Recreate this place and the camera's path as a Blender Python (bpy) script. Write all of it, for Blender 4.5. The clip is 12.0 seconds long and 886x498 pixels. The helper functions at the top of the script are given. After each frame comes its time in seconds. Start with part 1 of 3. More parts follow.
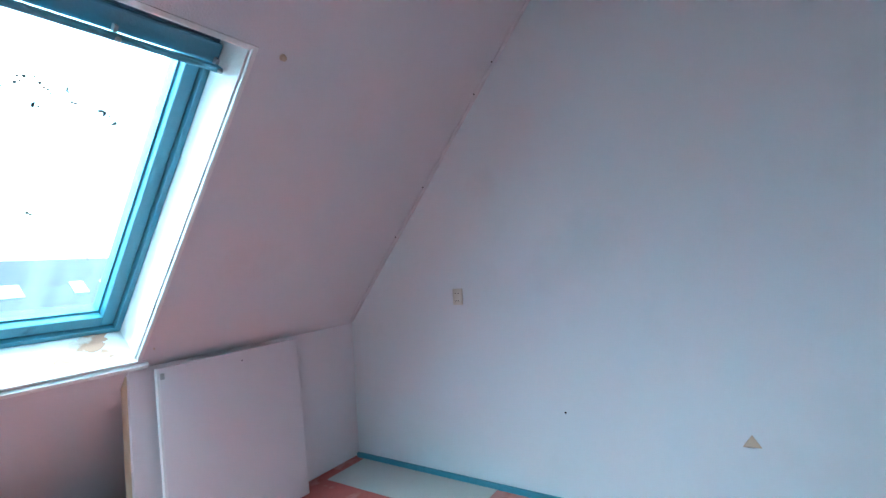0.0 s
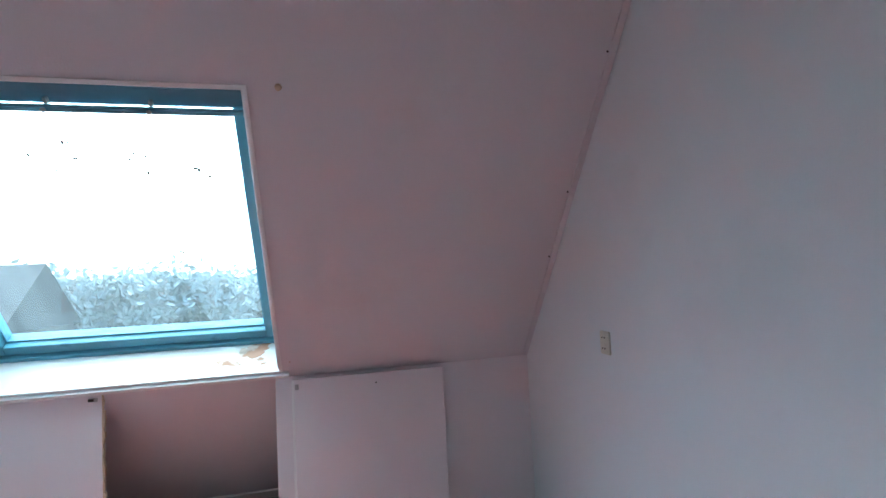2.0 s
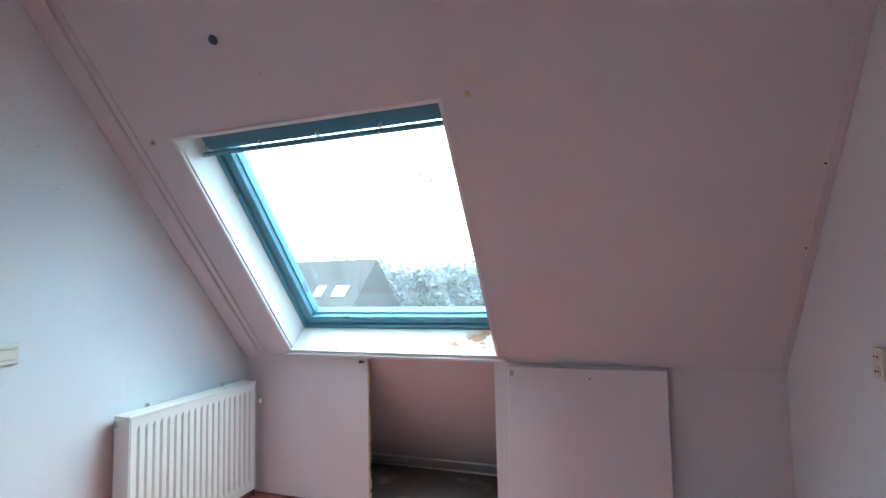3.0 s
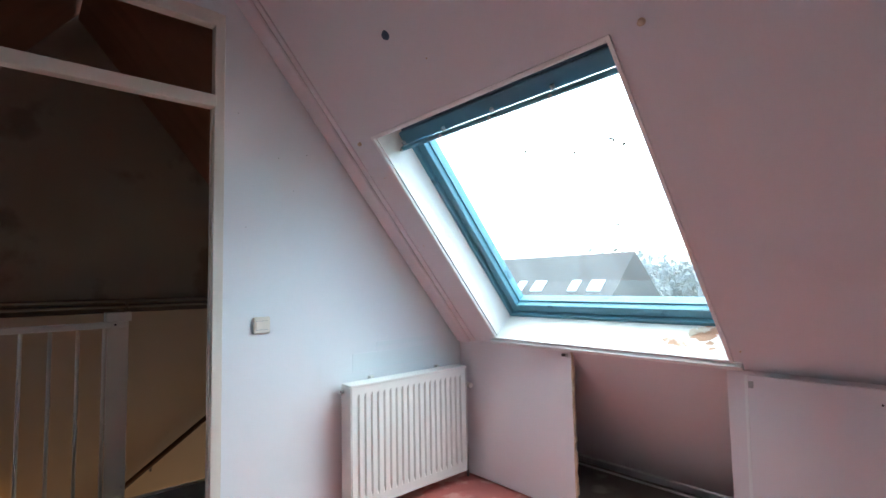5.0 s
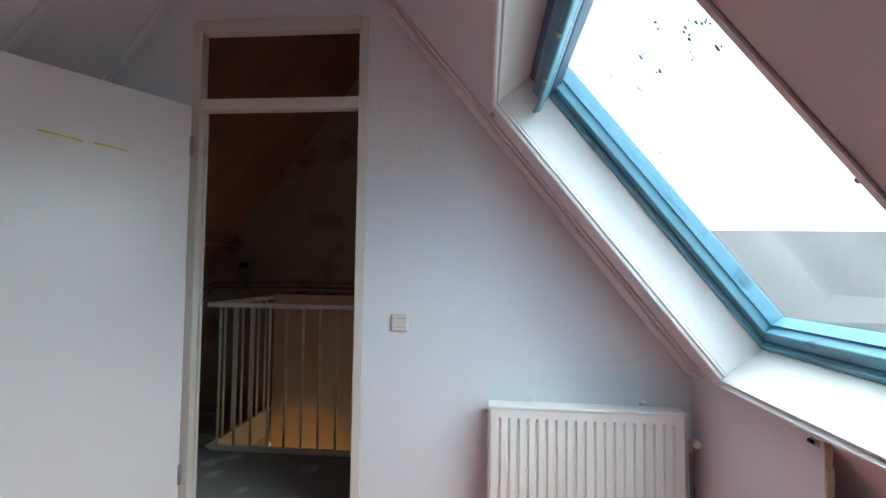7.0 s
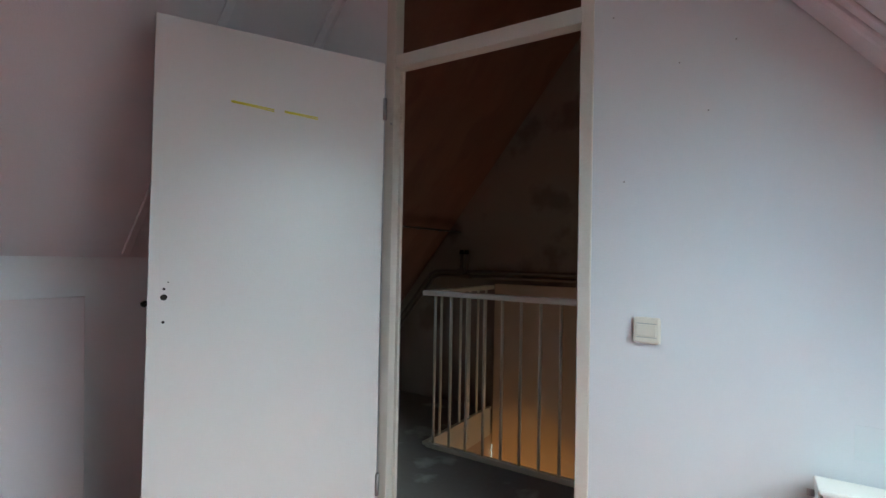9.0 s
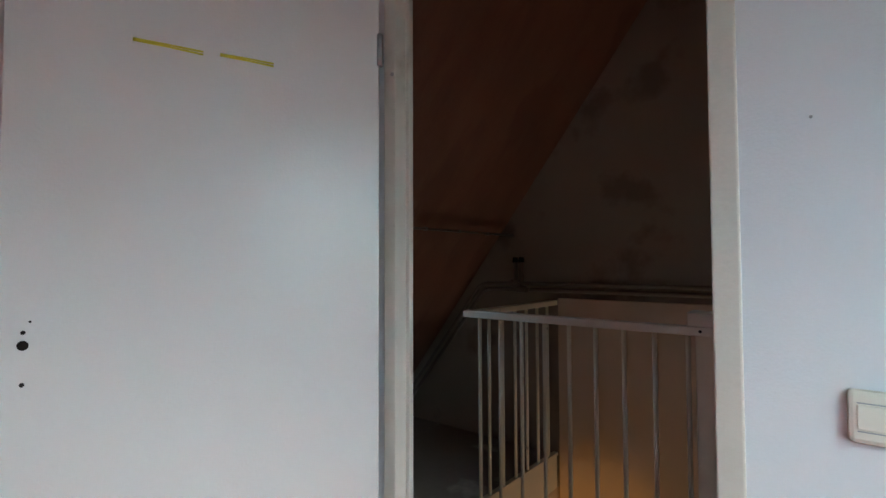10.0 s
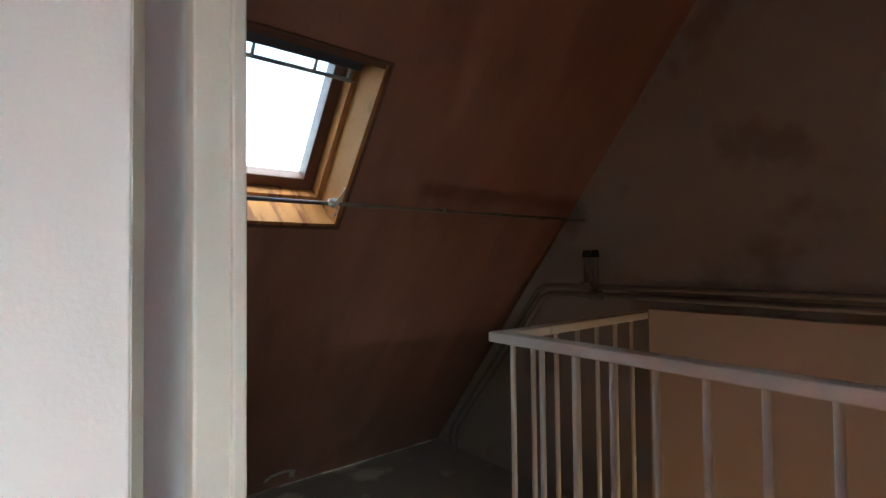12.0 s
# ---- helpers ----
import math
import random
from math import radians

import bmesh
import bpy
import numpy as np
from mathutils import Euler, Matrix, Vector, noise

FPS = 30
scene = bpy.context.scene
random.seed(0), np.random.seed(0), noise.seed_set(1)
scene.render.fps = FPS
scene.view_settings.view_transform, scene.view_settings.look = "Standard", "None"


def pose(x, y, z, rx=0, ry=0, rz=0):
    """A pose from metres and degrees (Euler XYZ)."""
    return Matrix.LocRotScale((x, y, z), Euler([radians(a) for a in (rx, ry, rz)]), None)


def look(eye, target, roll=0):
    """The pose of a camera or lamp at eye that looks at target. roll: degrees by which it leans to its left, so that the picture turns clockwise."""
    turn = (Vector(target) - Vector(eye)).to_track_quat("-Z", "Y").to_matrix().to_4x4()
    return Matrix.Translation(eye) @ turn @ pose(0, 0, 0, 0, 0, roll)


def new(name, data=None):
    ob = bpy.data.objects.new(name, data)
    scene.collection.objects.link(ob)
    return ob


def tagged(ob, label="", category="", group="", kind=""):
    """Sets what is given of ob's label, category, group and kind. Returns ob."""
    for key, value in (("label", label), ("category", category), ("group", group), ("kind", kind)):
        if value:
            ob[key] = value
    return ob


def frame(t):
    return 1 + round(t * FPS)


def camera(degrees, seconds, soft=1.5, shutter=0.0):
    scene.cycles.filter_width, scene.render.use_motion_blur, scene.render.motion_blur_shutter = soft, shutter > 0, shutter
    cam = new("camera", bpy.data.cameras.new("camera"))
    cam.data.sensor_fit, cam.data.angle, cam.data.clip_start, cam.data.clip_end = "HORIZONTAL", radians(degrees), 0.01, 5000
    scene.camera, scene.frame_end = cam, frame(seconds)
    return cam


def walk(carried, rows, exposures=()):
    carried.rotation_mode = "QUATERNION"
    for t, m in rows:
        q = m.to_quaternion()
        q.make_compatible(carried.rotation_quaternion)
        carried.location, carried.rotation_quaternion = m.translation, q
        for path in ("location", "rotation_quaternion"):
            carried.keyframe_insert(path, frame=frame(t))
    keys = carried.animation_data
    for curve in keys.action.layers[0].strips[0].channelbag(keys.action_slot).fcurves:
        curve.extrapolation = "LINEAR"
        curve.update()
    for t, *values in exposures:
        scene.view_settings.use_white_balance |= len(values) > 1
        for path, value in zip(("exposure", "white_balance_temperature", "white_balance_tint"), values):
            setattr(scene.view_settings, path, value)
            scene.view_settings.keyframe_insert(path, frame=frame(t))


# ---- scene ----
cam = camera(85.0, 12.0)
PATH = [
    (0, (-2.295, -2.177, 1.24), (-0.613, -1.095, 1.268), -3.4),
    (0.5, (-1.96, -2.283, 1.272), (-0.426, -1.002, 1.314), -3.7),
    (1, (-1.652, -2.346, 1.287), (-0.321, -0.854, 1.34), -3.7),
    (1.5, (-1.315, -2.408, 1.317), (-0.291, -0.692, 1.395), -3.6),
    (2, (-1.045, -2.502, 1.302), (-0.587, -0.558, 1.411), -2.8),
    (2.5, (-0.867, -2.527, 1.259), (-1.001, -0.537, 1.402), -2.1),
    (3, (-0.735, -2.518, 1.269), (-1.375, -0.628, 1.406), -1.2),
    (3.5, (-0.664, -2.539, 1.246), (-1.853, -0.938, 1.399), -0.4),
    (3.7, (-0.626, -2.534, 1.236), (-1.947, -1.039, 1.387), 0.2),
    (5.3, (-0.55, -1.977, 1.205), (-2.072, -0.688, 1.351), -1.0),
    (5.5, (-0.533, -1.814, 1.188), (-2.096, -0.575, 1.341), -0.8),
    (6, (-0.552, -1.417, 1.286), (-2.377, -0.606, 1.391), 0.0),
    (6.5, (-0.611, -1.089, 1.293), (-2.587, -0.796, 1.379), 0.5),
    (7, (-0.661, -0.879, 1.278), (-2.651, -1.061, 1.364), 0.8),
    (7.5, (-0.676, -0.784, 1.231), (-2.571, -1.419, 1.32), 1.3),
    (7.7, (-0.698, -0.782, 1.219), (-2.559, -1.511, 1.303), 1.4),
    (9.3, (-1.496, -1.116, 1.243), (-3.155, -2.232, 1.29), 0.6),
    (9.5, (-1.636, -1.189, 1.229), (-3.276, -2.332, 1.293), 0.1),
    (10, (-1.941, -1.323, 1.259), (-3.479, -2.6, 1.326), -0.2),
    (10.5, (-2.253, -1.48, 1.301), (-3.719, -2.84, 1.336), 0.4),
    (11, (-2.528, -1.595, 1.286), (-3.93, -3.02, 1.327), -0.3),
    (11.5, (-2.71, -1.642, 1.276), (-4.014, -3.157, 1.327), -0.5),
    (12, (-2.784, -1.659, 1.268), (-4.041, -3.214, 1.316), -0.6),
]
walk(cam, [(t, look(eye, target, roll)) for t, eye, target, roll in PATH],
     exposures=[(0, 3.56, 4650, -24), (0.5, 3.3, 4650, -22), (1, 3.1, 4850, -14), (1.5, 3.02, 5050, -18), (2.5, 3.08, 5350, -17), (3.5, 3.07, 5700, -14), (5.5, 3.05, 5900, -9), (7.5, 2.72, 6100, -8), (9.5, 2.84, 6250, -9), (10.5, 3.05, 6400, -7), (12, 3.72, 6900, -5)])

# ---------- world and light ----------
world = bpy.data.worlds.new("world")
scene.world = world
world.use_nodes = True
wt = world.node_tree
bg = next(n for n in wt.nodes if n.type == "BACKGROUND")
sky = wt.nodes.new("ShaderNodeTexSky")
sky.sky_type, sky.sun_disc = "NISHITA", False
sky.sun_elevation, sky.sun_rotation = radians(57), radians(-13)
sky.air_density, sky.dust_density, sky.ozone_density = 1.0, 1.0, 1.0
wt.links.new(sky.outputs[0], bg.inputs[0])
bg.inputs[1].default_value = 0.15

sun = new("sun", bpy.data.lights.new("sun", "SUN"))
sun.data.energy, sun.data.angle, sun.data.color = 1.5, radians(95), (1.0, 0.98, 0.95)
sun.matrix_world = look((0, 0, 0), (0.12, -0.51, -0.85))

# unseen fill lamp added in the stair shaft to brighten the landing
below = new("landing_fill_lamp", bpy.data.lights.new("landing_fill_lamp", "POINT"))
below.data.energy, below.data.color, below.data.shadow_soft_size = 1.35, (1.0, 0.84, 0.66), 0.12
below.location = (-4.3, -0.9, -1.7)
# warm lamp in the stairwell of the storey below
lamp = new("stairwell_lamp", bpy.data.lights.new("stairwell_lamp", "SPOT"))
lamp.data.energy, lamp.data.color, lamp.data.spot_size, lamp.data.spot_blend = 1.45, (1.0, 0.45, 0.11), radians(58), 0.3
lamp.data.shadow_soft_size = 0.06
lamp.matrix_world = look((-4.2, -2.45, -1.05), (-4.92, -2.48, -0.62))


# ---------- materials ----------
def material(name, colour, rough=0.6, metal=0.0, vary=0.06, scale=6.0, fine=60.0, bump=0.02, stain=None, stain_at=0.62, stain_scale=2.0, stretch=(1, 1, 1), spec=0.5):
    m = bpy.data.materials.new(name)
    m.use_nodes = True
    t = m.node_tree
    b = next(n for n in t.nodes if n.type == "BSDF_PRINCIPLED")
    b.inputs["Roughness"].default_value, b.inputs["Metallic"].default_value = rough, metal
    b.inputs["Specular IOR Level"].default_value = spec
    co = t.nodes.new("ShaderNodeTexCoord")
    mp = t.nodes.new("ShaderNodeMapping")
    mp.inputs["Scale"].default_value = stretch
    t.links.new(co.outputs["Object"], mp.inputs["Vector"])

    def nz(s, detail=4.0):
        n = t.nodes.new("ShaderNodeTexNoise")
        n.inputs["Scale"].default_value, n.inputs["Detail"].default_value = s, detail
        t.links.new(mp.outputs[0], n.inputs["Vector"])
        return n

    def mix(fac, a, c, kind="MIX"):
        n = t.nodes.new("ShaderNodeMix")
        n.data_type, n.blend_type = "RGBA", kind
        for sock, v in ((n.inputs["Factor"], fac), (n.inputs["A"], a), (n.inputs["B"], c)):
            if isinstance(v, (int, float, tuple)):
                sock.default_value = v
            else:
                t.links.new(v, sock)
        return n.outputs["Result"]

    lo = tuple(max(0, c * (1 - 2 * vary)) for c in colour) + (1,)
    hi = tuple(min(1, c * (1 + 2 * vary)) for c in colour) + (1,)
    big, small = nz(scale / 4), nz(fine)
    col = mix(big.outputs["Fac"], lo, hi)
    col2 = mix(small.outputs["Fac"], tuple(c * (1 - vary) for c in colour) + (1,), tuple(min(1, c * (1 + vary)) for c in colour) + (1,))
    out = mix(0.45, col, col2)
    if stain:
        s = nz(stain_scale, 8.0)
        r = t.nodes.new("ShaderNodeValToRGB")
        r.color_ramp.elements[0].position, r.color_ramp.elements[1].position = stain_at - 0.04, stain_at + 0.04
        t.links.new(s.outputs["Fac"], r.inputs["Fac"])
        out = mix(r.outputs["Color"], out, stain + (1,))
    t.links.new(out, b.inputs["Base Color"])
    if bump:
        bp = t.nodes.new("ShaderNodeBump")
        bp.inputs["Strength"].default_value, bp.inputs["Distance"].default_value = 0.35, bump
        t.links.new(small.outputs["Fac"], bp.inputs["Height"])
        t.links.new(bp.outputs[0], b.inputs["Normal"])
    return m


M_WALL = material("wall_paint_cool_white", (0.76, 0.79, 0.815), 0.75, vary=0.03, scale=4, fine=220, bump=0.0015, stain=(0.73, 0.755, 0.775), stain_at=0.62, stain_scale=1.3)
M_SLOPE = material("ceiling_paint_pink_grey", (0.695, 0.665, 0.69), 0.7, vary=0.03, scale=4, fine=160, bump=0.003, stain=(0.66, 0.61, 0.62), stain_at=0.66, stain_scale=1.0)
M_KNEE = material("board_paint_lilac", (0.75, 0.715, 0.74), 0.6, vary=0.03, scale=5, fine=180, bump=0.002, stain=(0.6, 0.55, 0.57), stain_at=0.7, stain_scale=1.5)
M_TRIM = material("white_gloss_paint", (0.80, 0.80, 0.80), 0.35, vary=0.03, fine=90, bump=0.002)
M_CREAM = material("cream_frame_paint", (0.66, 0.63, 0.56), 0.4, vary=0.05, fine=80, bump=0.002, stain=(0.5, 0.46, 0.38), stain_at=0.72, stain_scale=5)
M_SILL = material("sill_paint_flaking", (0.80, 0.79, 0.78), 0.45, vary=0.04, fine=70, bump=0.004)
M_FLAKE = material("flaked_bare_wood", (0.50, 0.30, 0.21), 0.85, vary=0.25, scale=20, fine=140, bump=0.01, stain=(0.72, 0.62, 0.54), stain_at=0.55, stain_scale=14)
M_BLUE = material("blue_frame_paint", (0.11, 0.26, 0.345), 0.45, vary=0.12, scale=8, fine=50, bump=0.004, stain=(0.04, 0.12, 0.17), stain_at=0.68, stain_scale=7)
M_BLUED = material("blue_vent_paint", (0.045, 0.075, 0.125), 0.55, vary=0.12, scale=8, fine=50, bump=0.003)
M_BLUEM = material("slate_blue_cover_paint", (0.10, 0.205, 0.275), 0.45, vary=0.12, scale=8, fine=50, bump=0.003)
M_SKIRT = material("blue_skirting_paint", (0.09, 0.26, 0.36), 0.5, vary=0.12, fine=60, bump=0.004, stain=(0.25, 0.12, 0.08), stain_at=0.7, stain_scale=9)
M_RED = material("worn_red_floor_paint", (0.42, 0.115, 0.10), 0.7, vary=0.14, scale=8, fine=40, bump=0.006, stain=(0.52, 0.24, 0.21), stain_at=0.58, stain_scale=6)
M_BARE = material("bare_grey_floor", (0.50, 0.485, 0.46), 0.8, vary=0.08, scale=6, fine=60, bump=0.004, stain=(0.38, 0.33, 0.31), stain_at=0.66, stain_scale=5)
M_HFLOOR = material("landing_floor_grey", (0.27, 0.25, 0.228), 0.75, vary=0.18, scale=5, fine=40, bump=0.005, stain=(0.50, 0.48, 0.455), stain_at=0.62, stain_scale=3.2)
M_PLY = material("brown_hardboard", (0.25, 0.118, 0.08), 0.55, vary=0.3, scale=9, fine=70, bump=0.003, stain=(0.215, 0.1, 0.068), stain_at=0.58, stain_scale=2.2, stretch=(2.2, 0.7, 0.7))
M_HWALL = material("landing_wall_grey_brown", (0.36, 0.305, 0.255), 0.85, vary=0.1, scale=5, fine=130, bump=0.006, stain=(0.25, 0.21, 0.18), stain_at=0.62, stain_scale=2.5)
M_TAN = material("stairwell_wall_tan", (0.68, 0.53, 0.40), 0.75, vary=0.05, scale=4, fine=120, bump=0.003)
M_WOOD = material("varnished_pine", (0.40, 0.19, 0.07), 0.7, vary=0.22, scale=20, fine=60, bump=0.003, stretch=(6, 1, 1), spec=0.2, stain=(0.20, 0.08, 0.035), stain_at=0.58, stain_scale=4)
M_WOODD = material("dark_weathered_pine_and_shade", (0.10, 0.045, 0.03), 0.5, vary=0.2, scale=20, fine=60, bump=0.004, stretch=(6, 1, 1))
M_TREAD = material("stair_boarding_yellow_pine", (0.55, 0.33, 0.12), 0.5, vary=0.14, scale=10, fine=60, bump=0.003, stretch=(1, 5, 1))
M_RAIL = material("cream_gloss_railing", (0.84, 0.79, 0.67), 0.33, vary=0.05, fine=80, bump=0.002, stain=(0.45, 0.42, 0.36), stain_at=0.72, stain_scale=10)
M_DOOR = material("white_flush_door_paint", (0.75, 0.75, 0.735), 0.27, vary=0.02, fine=130, bump=0.002)
M_RAD = material("radiator_enamel", (0.78, 0.775, 0.74), 0.3, vary=0.02, fine=90, bump=0.0)
M_CHIP = material("raw_chipboard_edge", (0.58, 0.45, 0.31), 0.9, vary=0.25, scale=30, fine=150, bump=0.01)
M_PIPE = material("painted_pipe_dark", (0.2, 0.168, 0.15), 0.3, vary=0.2, fine=80, bump=0.002)
M_STEEL = material("steel", (0.42, 0.42, 0.42), 0.35, 0.9, vary=0.1, fine=100, bump=0.001)
M_ALU = material("bare_copper_pipe_grey", (0.80, 0.79, 0.78), 0.3, 0.3, vary=0.1, fine=100, bump=0.001)
M_BLACK = material("dark_hole", (0.02, 0.018, 0.016), 0.9, vary=0.1, bump=0)
M_PLASTIC = material("ivory_plastic", (0.72, 0.69, 0.60), 0.35, vary=0.02, fine=90, bump=0)
M_YELLOW = material("yellow_tape", (0.72, 0.66, 0.05), 0.5, vary=0.15, scale=40, fine=300, bump=0.001)
M_TAPE = material("bare_plaster_patch", (0.58, 0.46, 0.34), 0.9, vary=0.1, bump=0.004)
M_CORD = material("white_cord", (0.75, 0.73, 0.68), 0.8, vary=0.05, bump=0.003)
M_DIRT = material("glass_dirt", (0.17, 0.165, 0.145), 0.9, vary=0.2, bump=0)
M_RIM = material("weathered_grey_sealant", (0.34, 0.36, 0.36), 0.7, vary=0.2, fine=60, bump=0.004)
M_ROOF = material("far_roof_tiles", (0.1, 0.086, 0.077), 0.95, vary=0.14, scale=1.0, fine=3, bump=0.02, spec=0.05)
M_BRICK = material("far_brick", (0.2, 0.165, 0.14), 0.9, vary=0.12, scale=1.0, fine=4, bump=0.02)
M_FARW = material("far_window_white", (0.75, 0.77, 0.8), 0.2, vary=0.04, bump=0)
M_GROUND = material("far_grass_ground", (0.06, 0.065, 0.045), 0.9, vary=0.2, scale=0.3, fine=2, bump=0.02)
M_LEAF = material("far_tree_leaves", (0.33, 0.32, 0.29), 0.8, vary=0.25, scale=2, fine=8, bump=0)
M_BARK = material("far_tree_bark", (0.22, 0.2, 0.17), 0.9, vary=0.2, bump=0.01)
M_PATCH = material("wall_filler_paint", (0.74, 0.79, 0.81), 0.6, vary=0.03, fine=100, bump=0.002)
M_EXT = material("roof_outside_tiles", (0.2, 0.12, 0.1), 0.85, vary=0.15, fine=12, bump=0.01)


def glass(name):
    m = bpy.data.materials.new(name)
    m.use_nodes = True
    t = m.node_tree
    b = next(n for n in t.nodes if n.type == "BSDF_PRINCIPLED")
    b.inputs["Transmission Weight"].default_value, b.inputs["IOR"].default_value = 1.0, 1.3
    b.inputs["Roughness"].default_value = 0.0
    b.inputs["Base Color"].default_value = (0.97, 0.985, 0.985, 1)
    return m


M_GLASS = glass("window_glass")


def dusty(name):
    """A film of dirt on the pane: see-through, with streaks and specks that scatter light."""
    m = bpy.data.materials.new(name)
    m.use_nodes = True
    t = m.node_tree
    out = next(n for n in t.nodes if n.type == "OUTPUT_MATERIAL")
    tr, df, mx = t.nodes.new("ShaderNodeBsdfTransparent"), t.nodes.new("ShaderNodeBsdfTranslucent"), t.nodes.new("ShaderNodeMixShader")
    df.inputs["Color"].default_value = (0.9, 0.87, 0.84, 1)
    co, mp, nz, r = t.nodes.new("ShaderNodeTexCoord"), t.nodes.new("ShaderNodeMapping"), t.nodes.new("ShaderNodeTexNoise"), t.nodes.new("ShaderNodeMapRange")
    mp.inputs["Scale"].default_value = (22, 1.8, 1)
    nz.inputs["Scale"].default_value, nz.inputs["Detail"].default_value = 1.0, 6
    r.inputs["From Min"].default_value, r.inputs["From Max"].default_value = 0.35, 0.75
    r.inputs["To Min"].default_value, r.inputs["To Max"].default_value = 0.02, 0.06
    t.links.new(co.outputs["Object"], mp.inputs[0])
    t.links.new(mp.outputs[0], nz.inputs["Vector"])
    t.links.new(nz.outputs["Fac"], r.inputs["Value"])
    t.links.new(r.outputs[0], mx.inputs[0])
    t.links.new(tr.outputs[0], mx.inputs[1])
    t.links.new(df.outputs[0], mx.inputs[2])
    t.links.new(mx.outputs[0], out.inputs["Surface"])
    return m


M_FILM = dusty("dirt_film")


# ---------- builders ----------
ID = Matrix.Identity(4)


def box(bm, x0, x1, y0, y1, z0, z1, m=ID, bevel=0.0):
    """A box between the given bounds, laid into m, its edges eased by bevel."""
    c = Vector(((x0 + x1) / 2, (y0 + y1) / 2, (z0 + z1) / 2))
    made = bmesh.ops.create_cube(bm, size=1.0, matrix=m @ Matrix.Translation(c) @ Matrix.Diagonal((abs(x1 - x0), abs(y1 - y0), abs(z1 - z0), 1)))
    if bevel:
        es = {e for v in made["verts"] for e in v.link_edges}
        bmesh.ops.bevel(bm, geom=list(es), offset=bevel, segments=2, affect="EDGES", profile=0.5)
    return bm


def tube(bm, pts, r, n=10):
    """A round tube through the points, its bends mitred and its ends closed."""
    pts = [Vector(p) for p in pts]
    rings = []
    up = None
    for i, p in enumerate(pts):
        a = (p - pts[i - 1]).normalized() if i else (pts[1] - p).normalized()
        b = (pts[i + 1] - p).normalized() if i + 1 < len(pts) else a
        d = (a + b).normalized()
        if up is None:
            up = d.orthogonal().normalized()
        u = (up - d * up.dot(d)).normalized()
        up = u
        v = d.cross(u)
        k = r / max(0.5, a.dot(d))
        rings.append([bm.verts.new(p + (u * math.cos(6.2832 * j / n) + v * math.sin(6.2832 * j / n)) * k) for j in range(n)])
    for q, s in zip(rings, rings[1:]):
        for j in range(n):
            f = bm.faces.new((q[j], q[(j + 1) % n], s[(j + 1) % n], s[j]))
            f.smooth = True
    bm.faces.new(rings[0][::-1])
    bm.faces.new(rings[-1])
    return bm


def prism(bm, outline, x0, x1):
    """A slab along x whose section is the (y, z) outline."""
    a = [bm.verts.new((x0, y, z)) for y, z in outline]
    b = [bm.verts.new((x1, y, z)) for y, z in outline]
    n = len(outline)
    bm.faces.new(a)
    bm.faces.new(b[::-1])
    for i in range(n):
        bm.faces.new((a[(i + 1) % n], a[i], b[i], b[(i + 1) % n]))
    bmesh.ops.recalc_face_normals(bm, faces=bm.faces)
    return bm


def mesh(name, bm, mat):
    me = bpy.data.meshes.new(name)
    bmesh.ops.recalc_face_normals(bm, faces=bm.faces)
    bm.to_mesh(me)
    bm.free()
    me.materials.append(mat)
    return me


def part(name, bm, mat, parent=None, label=""):
    ob = new(name, mesh(name, bm, mat))
    ob.parent = parent
    if label:
        tagged(ob, label)
    return ob


def thing(name, label, category, group="", at=(0, 0, 0)):
    ob = new(name)
    ob.location = at
    ob.empty_display_size = 0.1
    return tagged(ob, label, category, group)


def structure(name, bm, mat, label, category):
    return tagged(part(name, bm, mat), label, category, kind="structure")


B = bmesh.new

# ---------- plan ----------
F = -0.012                       # floor level
XD = -2.93                       # face of the door wall
XH = -2.968                       # its back, on the landing
XS = -2.95                       # seam of the ceilings, inside the wall
XW = -4.95                       # far wall of the landing
A1 = math.atan(1.235)            # pitch of the window slope
A2 = math.atan(1.29)             # pitch of the rear slope
KY, KZ = 0.032, 0.844             # top of the low wall under the window slope
C1, S1 = math.cos(A1), math.sin(A1)
C2, S2 = math.cos(A2), math.sin(A2)
# slope frames: x along the ridge, y up the slope, z outwards
W = Matrix(((1, 0, 0, 0), (0, -C1, S1, KY), (0, S1, C1, KZ), (0, 0, 0, 1)))
R = Matrix(((1, 0, 0, 0), (0, C2, -S2, -4.42), (0, S2, C2, 0), (0, 0, 0, 1)))
R2 = Matrix.Translation((0, -0.089, 0)) @ R
RIDGE_Y = -1.895
RIDGE_Z = KZ + 1.235 * (KY - RIDGE_Y)
SW = (RIDGE_Z - KZ) / S1         # slope lengths to the ridge
SR = RIDGE_Z / S2
LOW = (F - KZ) / S1              # window slope runs on down to the floor
LOWR = F / S2
TH = 0.27                        # thickness of the roof

# ---------- floors ----------
structure("floor", box(B(), XH, 0.0, -3.7, 0.9, F - 0.2, F), M_RED, "worn red painted floor with bare patches", "floor")
structure("floor_patch", box(B(), -0.335, -0.022, -0.965, -0.03, F, F + 0.004, bevel=0.0015), M_BARE, "bare grey board patch left in the red floor", "floor")
structure("storage_floor", box(B(), -2.93, -0.01, 0.06, 0.75, F, F + 0.006), M_HFLOOR, "dark grey floor behind the low wall", "floor")
bm = B()
box(bm, -3.965, XH, -4.75, 1.0, F - 0.2, F - 0.001)
box(bm, XW, -3.965, -4.75, -2.82, F - 0.2, F - 0.001)
structure("landing_floor", bm, M_HFLOOR, "dusty grey landing floor with pale scuffs", "floor")

